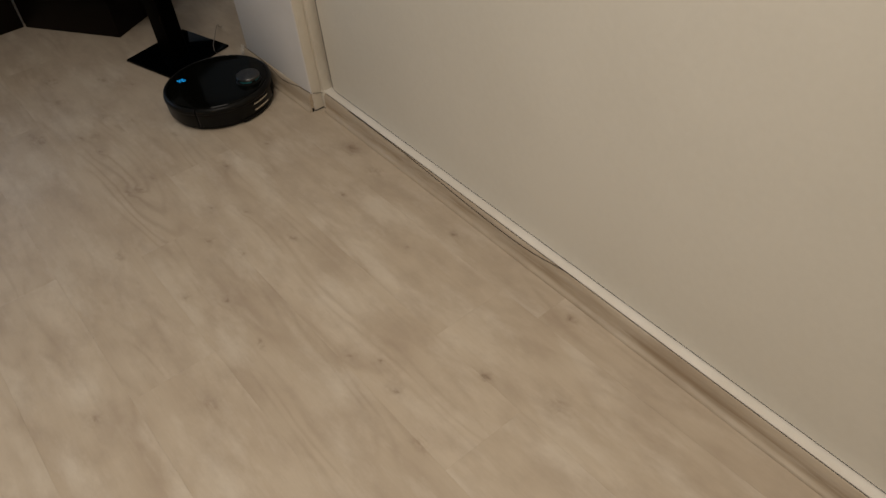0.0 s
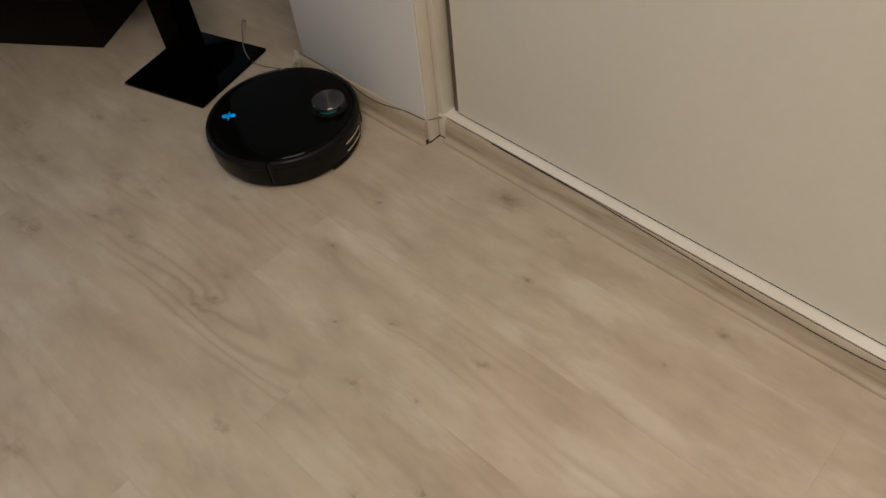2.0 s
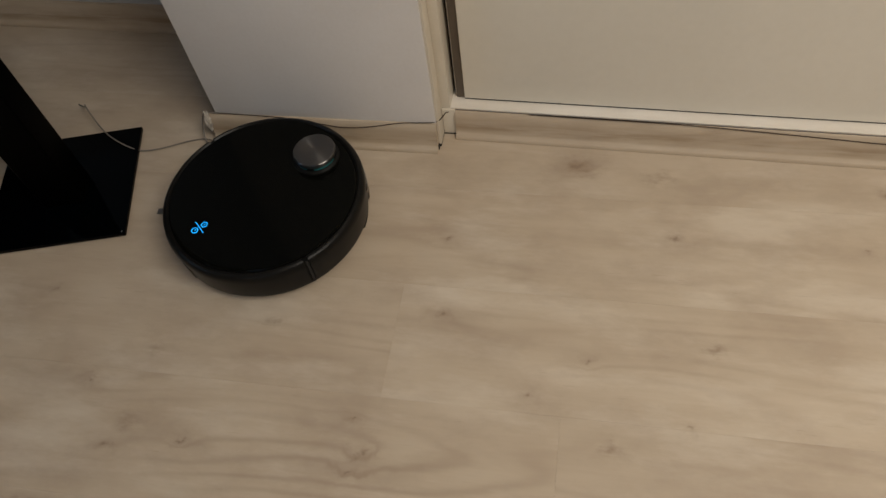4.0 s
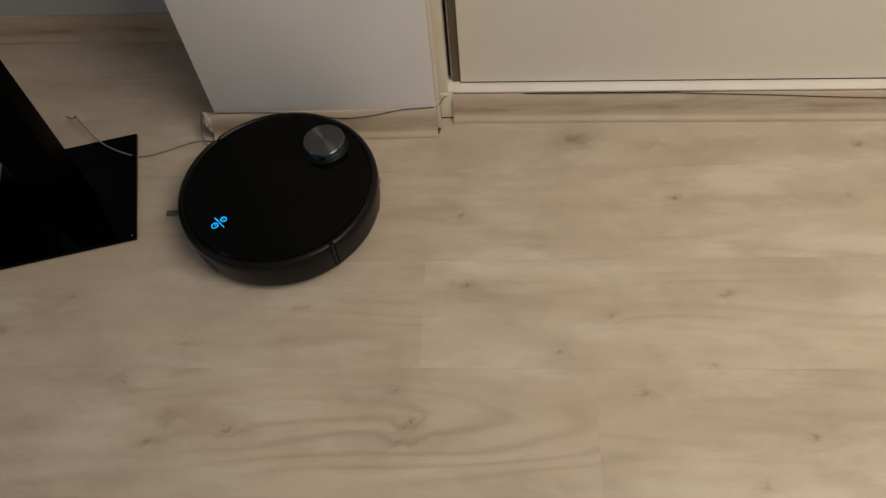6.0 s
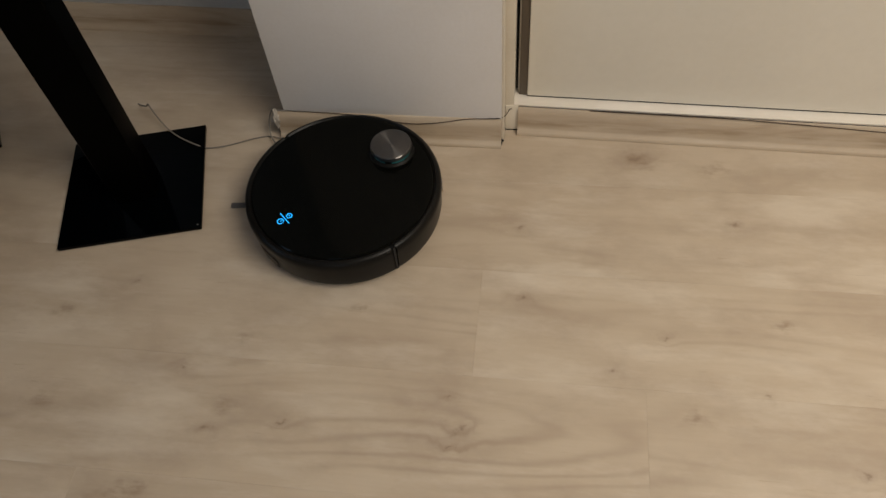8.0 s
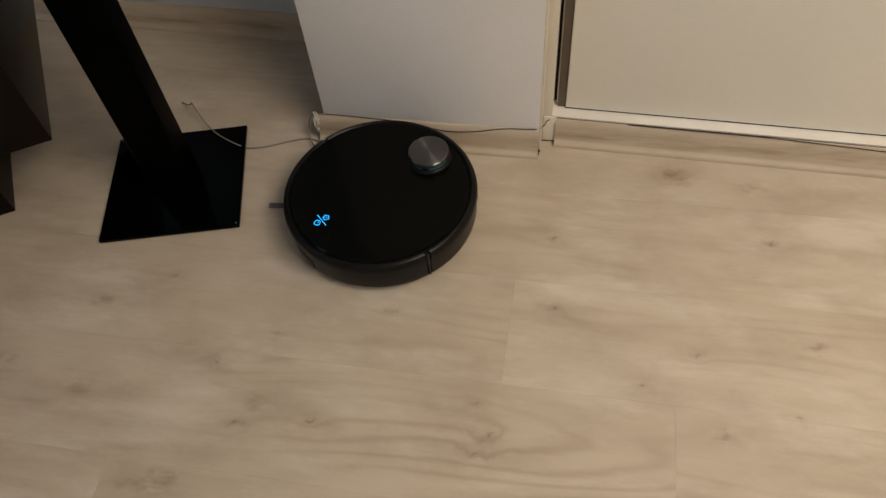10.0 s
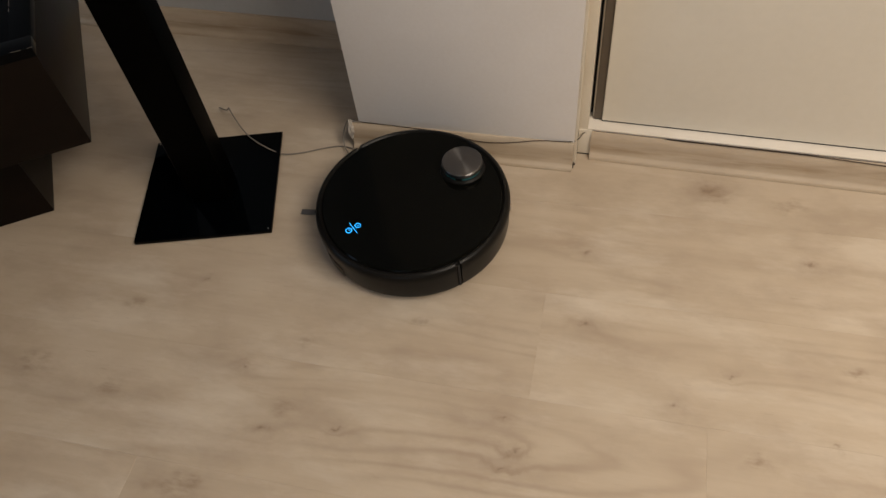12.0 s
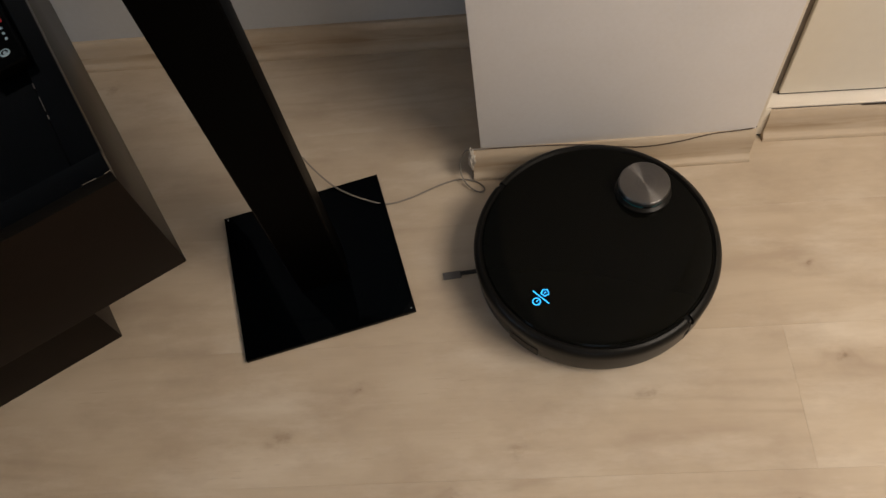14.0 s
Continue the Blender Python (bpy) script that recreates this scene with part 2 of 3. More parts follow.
def spun_metal():
    """Turned aluminium: fine rings and a radial sheen."""
    m = material("spun_aluminium", (0.20, 0.19, 0.185), 0.30, 1.0)
    n = Nodes(m)
    p = n.add("ShaderNodeTexCoord").outputs["Object"]
    r = n.vmath("LENGTH", p)
    w = n.add("ShaderNodeCombineXYZ", X=n.math("MULTIPLY", r, 1600.0)).outputs[0]
    g = n.noise(w, 1.0, 2)
    n.put(n.bsdf, "Base Color", n.ramp(g, (0.3, (0.085, 0.081, 0.079)), (0.7, (0.20, 0.193, 0.188))))
    n.bsdf.inputs["Anisotropic"].default_value = 0.97
    n.bsdf.inputs["Anisotropic Rotation"].default_value = 0.25
    t = n.add("ShaderNodeTangent")
    t.direction_type, t.axis = "RADIAL", "Z"
    n.put(n.bsdf, "Tangent", t.outputs[0])
    return m


SPUN = spun_metal()


# ---- mesh helpers ----
def mesh_of(name, bm, mat, smooth=None):
    me = bpy.data.meshes.new(name)
    bmesh.ops.recalc_face_normals(bm, faces=bm.faces)
    bm.to_mesh(me)
    bm.free()
    me.materials.append(mat)
    if smooth is not None:
        me.shade_smooth()
        me.set_sharp_from_angle(angle=radians(smooth))
    return me


def part(name, bm, mat, parent=None, label="", at=None, smooth=35):
    """Links a bmesh as one mesh object, under a thing or under a part."""
    ob = new(name, mesh_of(name, bm, mat, smooth))
    if parent:
        ob.parent = parent
    if at is not None:
        ob.matrix_basis = at
    return tagged(ob, label)


def thing(name, at, label, category, group="", kind=""):
    ob = new(name)
    ob.empty_display_size = 0.05
    ob.matrix_basis = at
    return tagged(ob, label, category, group, kind)


def box(x0, x1, y0, y1, z0, z1, bevel=0.0, segments=2):
    bm = bmesh.new()
    bmesh.ops.create_cube(bm, size=1)
    bmesh.ops.scale(bm, vec=(x1 - x0, y1 - y0, z1 - z0), verts=bm.verts)
    bmesh.ops.translate(bm, vec=((x0 + x1) / 2, (y0 + y1) / 2, (z0 + z1) / 2), verts=bm.verts)
    if bevel:
        bmesh.ops.bevel(bm, geom=bm.edges[:], offset=bevel, segments=segments, profile=0.6, affect="EDGES")
    return bm


def lathe(profile, steps=96, start=0.0, end=360.0):
    """Turns (radius, height) pairs round z, whole or from start to end degrees with closed ends."""
    bm = bmesh.new()
    whole = end - start >= 360
    count = steps if whole else steps + 1
    rings = []
    for i in range(count):
        a = radians(start + (end - start) * i / steps)
        rings.append([bm.verts.new((r * math.cos(a), r * math.sin(a), z)) for r, z in profile])
    for i in range(steps):
        a, b = rings[i], rings[(i + 1) % count]
        for j in range(len(profile) - 1):
            bm.faces.new((a[j], b[j], b[j + 1], a[j + 1]))
    if not whole:
        bm.faces.new(rings[0])
        bm.faces.new(rings[-1])
    bmesh.ops.remove_doubles(bm, verts=bm.verts, dist=1e-6)
    return bm


def extrude_profile(profile, x0, x1):
    """A closed (y, z) outline drawn out along x."""
    bm = bmesh.new()
    a = [bm.verts.new((x0, y, z)) for y, z in profile]
    b = [bm.verts.new((x1, y, z)) for y, z in profile]
    k = len(profile)
    for i in range(k):
        bm.faces.new((a[i], a[(i + 1) % k], b[(i + 1) % k], b[i]))
    bm.faces.new(a)
    bm.faces.new(b)
    return bm


def cord(name, points, radius, mat):
    """A round cord along a smooth line; a mesh."""
    cu = bpy.data.curves.new(name, "CURVE")
    cu.dimensions, cu.bevel_depth, cu.bevel_resolution, cu.resolution_u = "3D", radius, 3, 10
    sp = cu.splines.new("NURBS")
    sp.points.add(len(points) - 1)
    for q, c in zip(sp.points, points):
        q.co = (*c, 1)
    sp.use_endpoint_u, sp.order_u = True, 3
    cu.use_fill_caps = True
    tmp = new(name + "_line", cu)
    me = bpy.data.meshes.new_from_object(tmp.evaluated_get(bpy.context.evaluated_depsgraph_get()))
    bpy.data.objects.remove(tmp)
    bpy.data.curves.remove(cu)
    me.materials.clear()
    me.materials.append(mat)
    me.shade_smooth()
    return new(name, me)


# ---- the room ----
SKEW = -1.5                      # wardrobe and back wall stand a little off the pillar's line
WARD = pose(0.0, 0.0385, 0, 0, 0, SKEW)

slab = part("floor", box(-2.6, 4.0, -4.0, 1.0, -0.12, -0.009), GAP)
tagged(slab, "pale limed oak laminate floor with knots", "floor", kind="structure")

ceiling = part("ceiling", box(-2.6, 4.0, -4.0, 1.0, 2.5, 2.6), CEIL)
tagged(ceiling, "plain white ceiling", "ceiling", kind="structure")
def joined(*shapes):
    """Several bmeshes as one."""
    bm = bmesh.new()
    for q in shapes:
        me = bpy.data.meshes.new("joined")
        q.to_mesh(me)
        q.free()
        bm.from_mesh(me)
        bpy.data.meshes.remove(me)
    return bm


# the west wall, with the balcony door's opening through it
west = part("wall_west", joined(box(-2.7, -2.6, -4.0, -2.05, -0.1, 2.6), box(-2.7, -2.6, -0.65, 1.0, -0.1, 2.6),
                                box(-2.7, -2.6, -2.05, -0.65, -0.1, 0.3), box(-2.7, -2.6, -2.05, -0.65, 1.6, 2.6)), WALL)
tagged(west, "plain off-white wall with a glazed door's opening", "wall", kind="structure")
for name, dims in (("wall_east", (4.0, 4.1, -4.0, 1.0, -0.1, 2.6)),
                   ("wall_south", (-2.6, 4.0, -4.15, -4.0, -0.1, 2.6))):
    tagged(part(name, box(*dims), WALL), "plain off-white painted wall", "wall", kind="structure")

back = part("wall_north", box(-2.6, 0.0, 0.0, 0.12, -0.1, 2.5), SHADED_WALL, at=pose(-0.465, 0.317, 0, 0, 0, SKEW) @ pose(0.465, 0, 0))
tagged(back, "painted back wall of the recess, cool shade put into its colour", "wall", kind="structure")

pillar = part("pillar", box(-0.428, -0.001, 0.014, 0.60, -0.05, 2.5, 0.002), WHITE)
tagged(pillar, "white painted pillar beside the sliding wardrobe", "wall", kind="structure")

BOARD = [(-0.0045, 0.0), (-0.0048, 0.004), (-0.002, 0.0085), (0.002, 0.011), (0.0042, 0.016), (0.0045, 0.046), (0.006, 0.054), (0.009, 0.060), (0.0105, 0.0625)]


def baseboard(x0, x1, at, label, back=0.016):
    ob = part("baseboard", extrude_profile(BOARD + [(back, 0.063), (back, 0.0)], x0, x1), OAK_TRIM, at=at, smooth=50)
    return tagged(ob, label, "baseboard", kind="structure")


baseboard(-0.443, -0.001, pose(0, 0, 0), "pale oak foil baseboard with moulded foot")
baseboard(0.028, 3.9, WARD, "pale oak foil baseboard along the wardrobe", 0.0112)
baseboard(-2.1, 0.0, pose(-0.435, 0.300, 0, 0, 0, SKEW), "pale oak foil baseboard in the recess")

# ---- sliding wardrobe ----
side = part("trim", box(0.0, 0.0205, 0.0485, 0.12, 0.066, 2.5, 0.0015), CREAM_TRIM)
tagged(side, "cream lacquered upright of the wardrobe", "trim", kind="structure")
tagged(part("trim", box(-0.0008, 0.0035, 0.0165, 0.0484, 0.0044, 2.5, 0.0008), CREAM_TRIM), "cream lacquered return of the pillar", "trim", kind="structure")
tagged(part("trim", box(0.004, 0.0285, 0.0465, 0.056, 0.0036, 0.0660, 0.001), CREAM_TRIM), "short cream filler block in the corner", "trim", kind="structure")
# solid near-black pieces stand for the shade in the corner's gaps
tagged(part("trim", box(0.0005, 0.0285, 0.0475, 0.056, 0.0, 0.0034), GAP), "near-black strip for the shade under the corner filler", "trim", kind="structure")
tagged(part("trim", box(-0.0006, 0.0030, 0.0150, 0.0470, 0.0, 0.0042), GAP), "near-black strip for the shade under the pillar return", "trim", kind="structure")
tagged(part("trim", box(-0.0009, 0.0006, 0.0062, 0.0125, 0.0, 0.012), GAP), "near-black patch for the shade in the baseboard's hollow cut end", "trim", kind="structure")
wardrobe = thing("sliding_wardrobe", WARD, "built-in wardrobe with cream sliding doors above an oak baseboard", "wardrobe")
rail = part("bottom_rail", box(0.0, 3.9, 0.0120, 0.075, 0.0632, 0.0672, 0.0012), RAIL, wardrobe, "off-white lacquered bottom rail")
part("rail_lip", box(0.0, 3.9, 0.0105, 0.0165, 0.0676, 0.0688, 0.0005), RAIL, rail)
part("end_cap", box(-0.003, 0.004, 0.0100, 0.0300, 0.0640, 0.0725, 0.0015), RAIL, rail, "rounded end cap of the rail")
# near-black blocks fill the rail hollow and door gap as painted shade
part("rail_hollow_shade", box(0.028, 3.9, 0.0150, 0.075, 0.0, 0.0630), GAP, wardrobe, "near-black block for the shade under the rail")
part("inner_gap_shade", box(0.0205, 0.0425, 0.057, 0.08, 0.0674, 2.45), GAP, wardrobe, "near-black strip for the shade in the gap behind the door")
part("edge_strip", box(0.0245, 0.0272, 0.0465, 0.056, 0.0675, 2.40, 0.0006), CREAM_TRIM, wardrobe)
part("edge_profile", box(0.0275, 0.0425, 0.0395, 0.056, 0.0675, 2.40, 0.001), ALU, wardrobe, "bronze metal handle profile")
part("door_panel", box(0.043, 1.95, 0.034, 0.0525, 0.0708, 2.40, 0.003, 3), CREAM, wardrobe, "cream laminate sliding door")
part("door_panel", box(1.93, 3.9, 0.054, 0.070, 0.0695, 2.40, 0.001), CREAM, wardrobe, "cream laminate sliding door")
# painted shade: a near-black strip between doors and rail
part("track_gap_shade", box(0.0435, 3.9, 0.0365, 0.050, 0.0674, 0.0705), GAP, wardrobe, "near-black strip for the shade in the gap under the doors")
part("top_rail", box(0.0205, 3.9, 0.014, 0.10, 2.405, 2.5, 0.002), CREAM_TRIM, wardrobe)
back_panel = part("back_panel", box(0.0205, 3.9, 0.62, 0.64, 0.0, 2.5), WALL, wardrobe)

# ---- robot vacuum ----
def robot_vacuum(at):
    """Round robot; local x runs from its front to the lidar turret."""
    r = thing("robot_vacuum", at, "round glossy black robot vacuum with lit blue buttons on the floor", "robot vacuum")
    part("chassis", lathe([(0.0, 0.012), (0.150, 0.012), (0.160, 0.018), (0.160, 0.060), (0.0, 0.060)], 96), MATT, r)
    shell = [(0.150, 0.018), (0.166, 0.018), (0.1715, 0.022), (0.173, 0.030), (0.173, 0.064), (0.1755, 0.067), (0.1755, 0.073), (0.174, 0.079), (0.170, 0.083), (0.166, 0.084), (0.163, 0.081), (0.150, 0.081)]
    part("bumper", lathe(shell, 96, 96.6, 263.4), SATIN, r, "satin black front bumper")
    part("rear_shell", lathe(shell, 96, -93.5, 93.5), SATIN, r, "satin black rear shell with vents")
    part("seam_ring", lathe([(0.155, 0.020), (0.1695, 0.020), (0.1695, 0.080), (0.155, 0.080)], 96), MATT, r)
    part("top_cover", lathe([(0.0, 0.0862), (0.120, 0.0860), (0.155, 0.0855), (0.160, 0.0848), (0.1622, 0.0825), (0.1622, 0.075), (0.0, 0.075)], 128), GLOSS, r, "mirror-black glossy top cover")
    part("skirt", lathe([(0.140, 0.004), (0.158, 0.004), (0.164, 0.010), (0.166, 0.019), (0.140, 0.019)], 96), MATT, r)
    # lidar turret
    t = part("lidar_turret", lathe([(0.0, 0.0), (0.041, 0.0), (0.0405, 0.003), (0.037, 0.005), (0.0355, 0.006), (0.0, 0.006)], 64), SATIN, r, at=pose(0.110, 0, 0.0855))
    part("window_band", lathe([(0.0, 0.005), (0.0345, 0.005), (0.0345, 0.0125), (0.0, 0.0125)], 64), TEAL, t, "teal translucent band")
    for k in range(4):
        part("post", box(0.0325, 0.0355, -0.006, 0.006, 0.005, 0.0125, 0.0006), MATT, t, at=pose(0, 0, 0, 0, 0, 45 + 90 * k))
    part("cap", lathe([(0.0, 0.0220), (0.001, 0.0215), (0.0025, 0.0218), (0.030, 0.0216), (0.0352, 0.0210), (0.0368, 0.0195), (0.0372, 0.0165), (0.0366, 0.0122), (0.0, 0.0122)], 96), SPUN, t, "brushed metal cap")
    # lit touch buttons
    z = 0.0864
    power = part("power_button", lathe([(0.0044, 0), (0.0060, 0), (0.0060, 0.0003), (0.0044, 0.0003)], 40), BLUE, r, "lit blue power ring", at=pose(-0.1290, 0, z))
    part("power_mark", box(-0.0008, 0.0008, -0.0004, 0.0032, 0, 0.0003), BLUE, power, at=pose(0, 0, 0, 0, 0, -90))
    part("divider_line", box(-0.0007, 0.0007, -0.0145, 0.0145, 0, 0.0003), BLUE, r, "lit blue divider line", at=pose(-0.1200, 0, z))
    home = part("home_button", lathe([(0.0046, 0), (0.0064, 0), (0.0064, 0.0003), (0.0046, 0.0003)], 5), BLUE, r, "lit blue home outline", at=pose(-0.1110, 0, z))
    part("home_mark", box(-0.0016, 0.0016, -0.0007, 0.0007, 0, 0.0003), BLUE, home)
    # rear details
    for k in range(2):
        part("silver_strip", lathe([(0.1735, 0), (0.1764, 0), (0.1764, 0.0045), (0.1735, 0.0045)], 20, -34, -12), SILVER, r, "silver trim strip", at=pose(0, 0, 0.052 - 0.020 * k))
    for k in range(7):
        part("vent_slat", lathe([(0.172, 0), (0.1748, 0), (0.1742, 0.0022), (0.172, 0.0022)], 14, 2, 30), MATT, r, at=pose(0, 0, 0.028 + 0.0047 * k))
    part("water_tank", lathe([(0.120, 0.003), (0.164, 0.003), (0.169, 0.008), (0.170, 0.017), (0.120, 0.017)], 40, -48, 48), MATT, r)
    part("bumper_sensor", lathe([(0.170, 0.024), (0.1738, 0.024), (0.1738, 0.044), (0.170, 0.044)], 16, 176, 192), GLOSS, r, "dark sensor window")
    for a in (94.7, -94.7):
        part("seam_lug", box(0.164, 0.172, -0.0022, 0.0022, 0.020, 0.078, 0.0006), GAP, r, at=pose(0, 0, 0, 0, 0, a))
    # side brush
    hub = part("side_brush", lathe([(0.0, 0.003), (0.012, 0.003), (0.012, 0.010), (0.0, 0.012)], 24), RUBBER, r, at=pose(-0.095, 0.105, 0))
    for k in range(3):
        arm = part("brush_arm", box(0.008, 0.060, -0.003, 0.003, 0.005, 0.009, 0.001), RUBBER, hub, at=pose(0, 0, 0, 0, 0, 20 + 120 * k))
        tuft = []
        for j in range(26):
            y = -0.006 + 0.012 * j / 25
            tuft.append(box(0.058, 0.086 + random.uniform(-0.003, 0.002), y - 0.0003, y + 0.0003, 0.004, 0.0048))
        part("bristles", joined(*tuft), BRISTLE, arm)
    for a, y in ((0, 0.11), (0, -0.11)):
        part("wheel", lathe([(0.0, -0.011), (0.030, -0.011), (0.033, -0.008), (0.033, 0.008), (0.030, 0.011), (0.0, 0.011)], 40), RUBBER, r, at=pose(0, y, 0.033, 90, 0, 0))
    return r


robot_vacuum(pose(-0.269, -0.1785, 0, 0, 0, 45.5))

# ---- stand on a glass plate ----
stand = thing("floor_stand", pose(-0.700, -0.1445, 0, 0, 0, 15), "black floor stand with a square glass base and post", "stand")
part("glass_base", box(-0.1325, 0.1325, -0.132, 0.132, 0.002, 0.010, 0.0012), GLASS, stand, "black tempered glass base")
part("post", box(-0.031, 0.048, -0.047, 0.018, 0.010, 0.92, 0.006, 3), STEEL, stand, "black powder-coated post")
part("top_plate", box(-0.09, 0.11, -0.115, 0.085, 0.92, 0.93, 0.002), STEEL, stand)
for sx in (-0.118, 0.118):
    for sy in (-0.118, 0.118):
        if sx * sy < 0:
            part("corner_stud", lathe([(0, 0), (0.0017, 0), (0.0014, 0.0008), (0, 0.001)], 16), SILVER, stand, "tiny bright stud", at=pose(sx * 1.07, sy * 1.07, 0.010))
        part("rubber_foot", lathe([(0, 0), (0.008, 0), (0.008, 0.002), (0, 0.002)], 20), RUBBER, stand, at=pose(sx, sy, 0))

# ---- low table ----
TURN = 31.8
table = thing("coffee_table", pose(-0.808, -0.247, 0, 0, 0, 180 + TURN), "low dark brown table with glass inset and remote on top", "table")
# local x runs along the front away from the near corner, local y towards the camera, so depth is -y
L, D = 0.66, 0.60
part("plinth", box(0.167, L - 0.030, -D + 0.10, -0.100, 0.0, 0.222, 0.002), WALNUT, table)
part("body", box(0.0, L, -D, 0.0, 0.218, 0.405, 0.002), WALNUT, table, "dark brown veneered box")
for dims in ((0.0, L, -0.034, 0.0), (0.0, L, -D, -D + 0.034), (0.0, 0.034, -D + 0.034, -0.034), (L - 0.034, L, -D + 0.034, -0.034)):
    part("top_frame", box(*dims, 0.405, 0.421, 0.0012), LACQUER, table, "black lacquered top frame")
for cx, cy, along, across in ((0.0340, -0.118, 0.007, 0.0012), (0.0338, -0.142, 0.026, 0.0009), (0.0342, -0.176, 0.010, 0.0010), (0.0338, -0.232, 0.003, 0.0022)):
    part("edge_chip", box(cx - across / 2, cx + across / 2, cy - along / 2, cy + along / 2, 0.4195, 0.4214, 0.0004, 1), CHIP, table, "pale chipped edge")
for cx, along, turn in ((0.003, 0.008, 8), (0.024, 0.016, -3), (0.210, 0.003, 0)):
    part("edge_chip", box(-along / 2, along / 2, -0.0005, 0.0005, 0.4195, 0.4213, 0.0004, 1), CHIP, table, "pale chipped edge", at=pose(cx, -0.0012, 0, 0, 0, turn))
part("glass_inset", box(0.0352, L - 0.0352, -D + 0.0352, -0.0352, 0.4055, 0.4165, 0.0008), GLASS, table, "black glass inset")

# ---- sideboard beyond the table ----
sideboard = thing("sideboard", pose(-1.405, -0.50, 0), "dark brown glossy low sideboard beside the table", "sideboard")
part("body", box(-0.45, 0.0, -1.2, 0.0, 0.0, 0.42, 0.003), WALNUT, sideboard)
part("top_board", box(-0.452, 0.004, -1.204, 0.004, 0.4205, 0.438, 0.002), GLASS, sideboard, "black glass top board")
for k in range(2):
    part("door", box(0.0005, 0.006, -1.19 + 0.6 * k, -0.61 + 0.6 * k, 0.02, 0.40, 0.001), WALNUT, sideboard)

# ---- pouffe on the floor ----
pouffe = thing("floor_pouffe", pose(-0.878, -1.052, 0, 0, 0, 24), "low dark brown pouffe with rounded corners on the floor", "pouffe")
part("cushion", box(-0.17, 0.17, -0.17, 0.17, 0.012, 0.150, 0.045, 5), POUFFE, pouffe)
part("base", box(-0.145, 0.145, -0.145, 0.145, 0.0, 0.030, 0.006), MATT, pouffe, "black plinth")

# ---- remote control ----
remote = thing("remote_control", table.matrix_basis @ pose(0.050, -0.290, 0.4212, 0, 0, 2), "black remote control with red and pale buttons on the table", "remote control")
part("case", box(-0.024, 0.024, -0.095, 0.085, 0.0, 0.016, 0.005, 3), STEEL, remote)
for k, yy in enumerate((-0.004, 0.004)):
    part("red_button", box(-0.018, -0.003, yy - 0.003, yy + 0.003, 0.016, 0.018, 0.001), RED, remote)
for i in range(3):
    for j in range(3):
        part("number_button", lathe([(0, 0.0), (0.0018, 0.0), (0.0016, 0.0018), (0, 0.002)], 16), PALE, remote, at=pose(-0.013 + 0.013 * i, 0.018 + 0.011 * j, 0.0158))
dial = part("dial_button", lathe([(0.0040, 0.0), (0.0062, 0.0), (0.0058, 0.0018), (0.0042, 0.0018)], 32), PALE, remote, "pale ring of the dial", at=pose(-0.004, 0.062, 0.0158))
part("dial_centre", lathe([(0, 0.0), (0.0022, 0.0), (0.0020, 0.0016), (0, 0.0018)], 20), PALE, dial)

# ---- crumbled end of the pillar's baseboard ----
bm = bmesh.new()
bmesh.ops.create_icosphere(bm, subdivisions=4, radius=1.0)
for v in bm.verts:
    q = v.co * (1 + 0.55 * noise.noise(v.co * 2.3) + 0.25 * noise.noise(v.co * 6.0))
    v.co = (q.x * 0.0055, q.y * 0.0085, q.z * 0.022)
tagged(part("broken_end_cap", bm, PLASTER, at=pose(-0.4435, 0.0065, 0.048), smooth=60), "crumbled white end cap of the pillar baseboard", "end cap")
# shade inside the hollow end, painted as a near-black patch
tagged(part("trim", box(-0.4445, -0.4432, 0.004, 0.0145, 0.0, 0.024), GAP), "near-black patch for the shade in the hollow baseboard end", "trim", kind="structure")

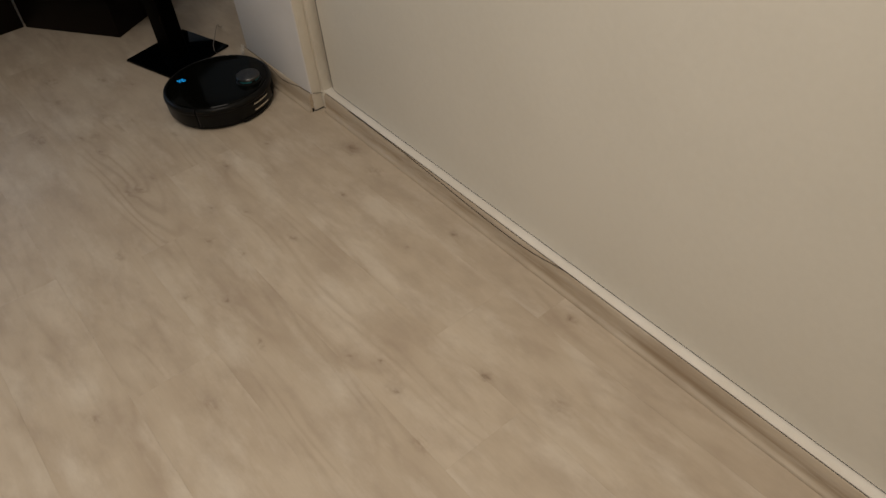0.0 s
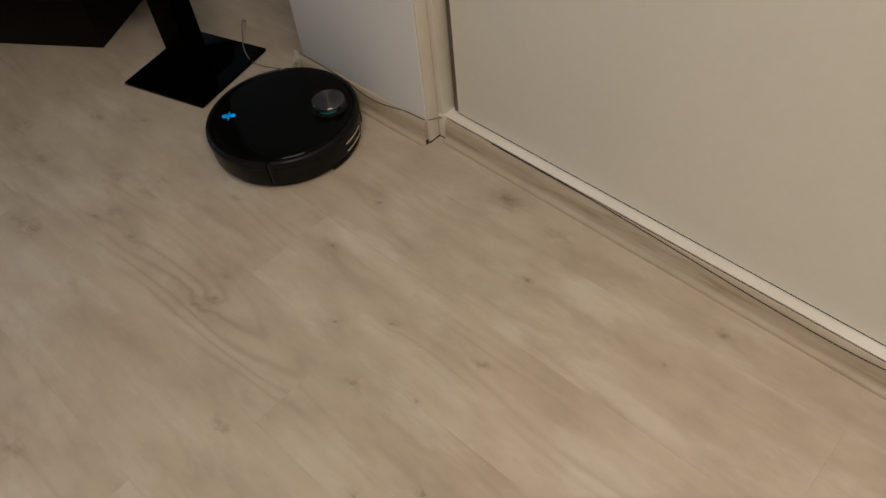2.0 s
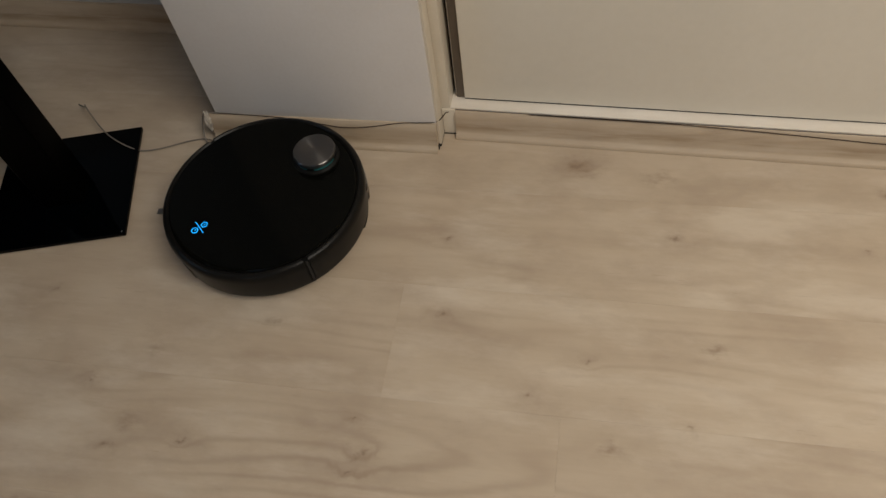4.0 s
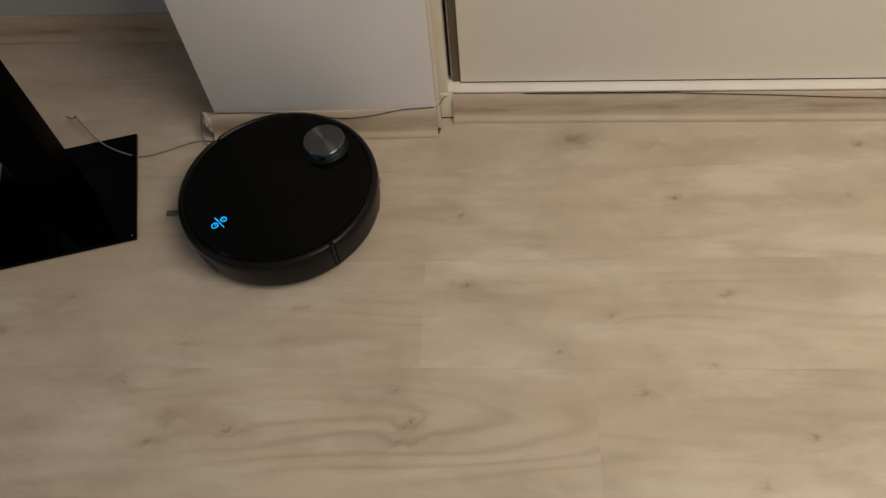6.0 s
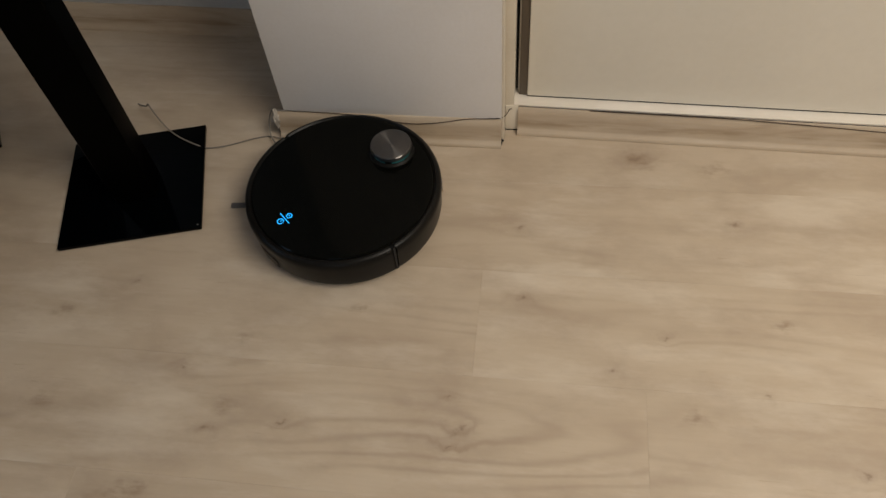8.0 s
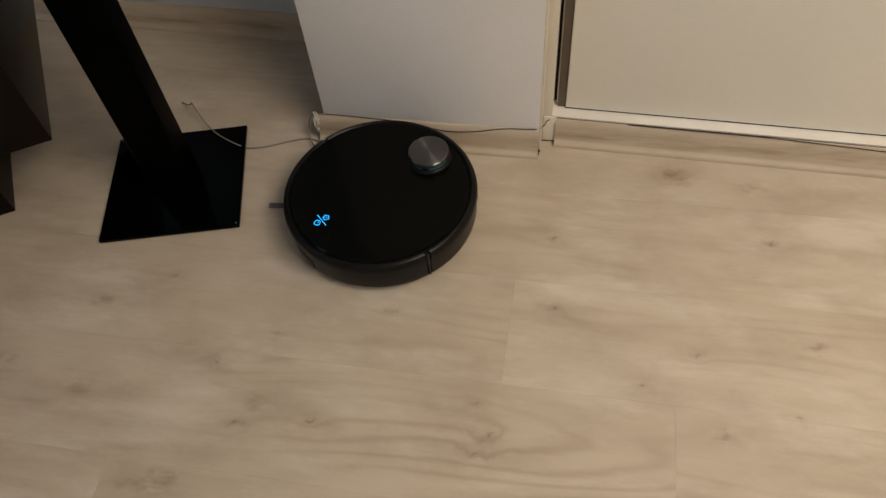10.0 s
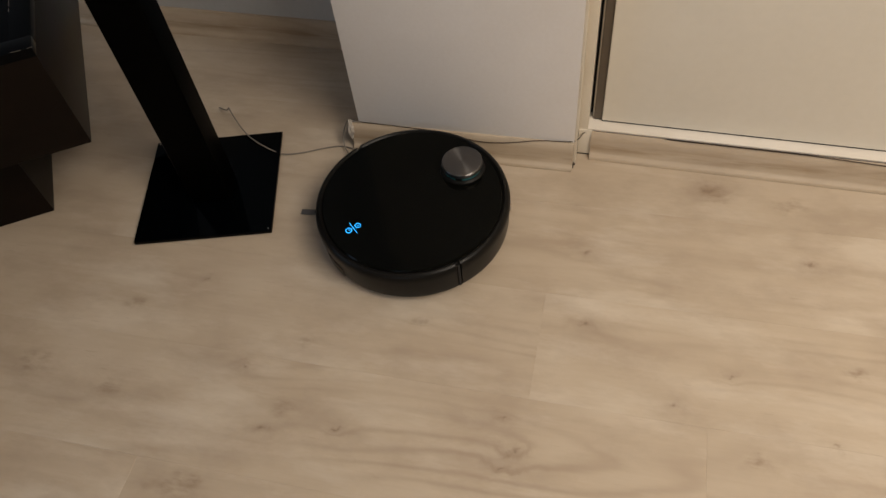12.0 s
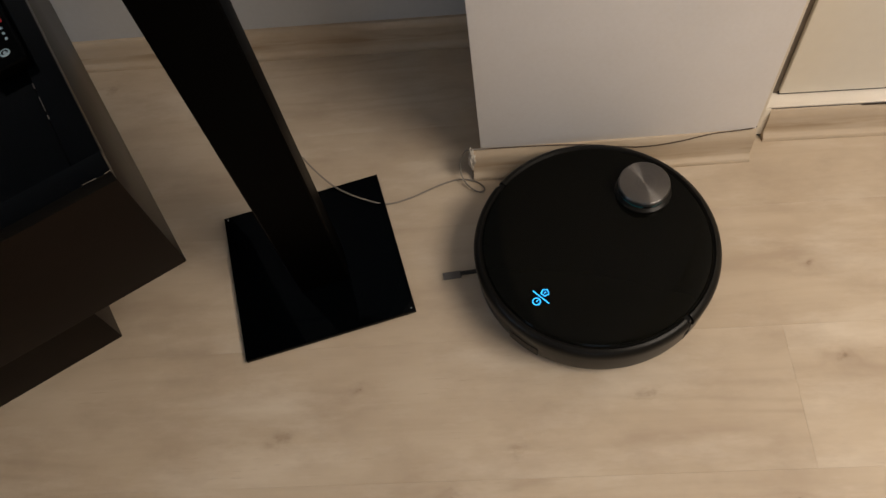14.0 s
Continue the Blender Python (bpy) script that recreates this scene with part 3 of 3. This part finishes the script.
# ---- cables ----
loop = [(-0.775, 0.075, 0.004), (-0.745, 0.055, 0.014), (-0.731, 0.046, 0.038), (-0.722, 0.034, 0.036), (-0.690, 0.005, 0.015), (-0.655, -0.020, 0.0125),
        (-0.610, -0.040, 0.0125), (-0.585, -0.042, 0.004), (-0.545, -0.030, 0.003), (-0.500, -0.008, 0.003), (-0.465, 0.002, 0.003), (-0.432, -0.010, 0.004),
        (-0.424, -0.028, 0.004), (-0.440, -0.030, 0.005), (-0.462, -0.008, 0.009), (-0.466, 0.012, 0.03), (-0.455, 0.012, 0.060), (-0.446, 0.0105, 0.069), (-0.42, 0.0115, 0.0655)]
tagged(cord("cable", loop, 0.0014, CORD_MAT), "thin grey cable looping from the stand across the floor", "cable")
run = [(-0.42, 0.0115, 0.0655), (-0.37, 0.0110, 0.0655), (-0.275, 0.0085, 0.0645), (-0.22, 0.0052, 0.056), (-0.175, 0.0033, 0.050), (-0.12, 0.0046, 0.055), (-0.07, 0.0095, 0.0645),
       (-0.03, 0.0115, 0.0645), (0.0, 0.0135, 0.0650), (0.010, 0.030, 0.0645), (0.012, 0.050, 0.058), (0.06, 0.0500, 0.058), (0.14, 0.0475, 0.060), (0.20, 0.0418, 0.0648), (0.35, 0.0378, 0.0648),
       (0.43, 0.0357, 0.0645), (0.52, 0.0320, 0.0620), (0.64, 0.0280, 0.057), (0.76, 0.0229, 0.052), (0.90, 0.0187, 0.049), (1.00, 0.0169, 0.053), (1.08, 0.0192, 0.0645), (1.14, 0.0220, 0.066), (1.20, 0.0215, 0.058)]
tagged(cord("cable", run, 0.0009, CORD_DARK), "thin brown cable lying along the baseboards", "cable")

# ---- floor boards ----
WIDE, LONG = 0.202, 1.29
board_meshes = {}


def board_mesh(length):
    key = round(length, 4)
    if key not in board_meshes:
        board_meshes[key] = mesh_of("floor_board", box(0.00003, length - 0.00003, 0.00003, WIDE - 0.00003, -0.009, 0.0, 0.00018, 1), OAK)
    return board_meshes[key]


# where a board of each row near the wardrobe ends
offsets = {-2: -0.60, -1: 0.258, 0: -0.012, 1: -0.29, 2: 1.12}
WEST, EAST = -2.6, 4.0
for row in range(-18, 5):
    y0 = -0.490 + WIDE * row
    first = offsets.get(row, (row * 0.37) % LONG) % LONG - 3 * LONG
    for k in range(7):
        x0, x1 = max(first + LONG * k, WEST), min(first + LONG * (k + 1), EAST)
        if x1 - x0 > 0.02:
            b = new("floor_board", board_mesh(x1 - x0))
            b.parent = slab
            b.matrix_basis = pose(x0, y0, 0)
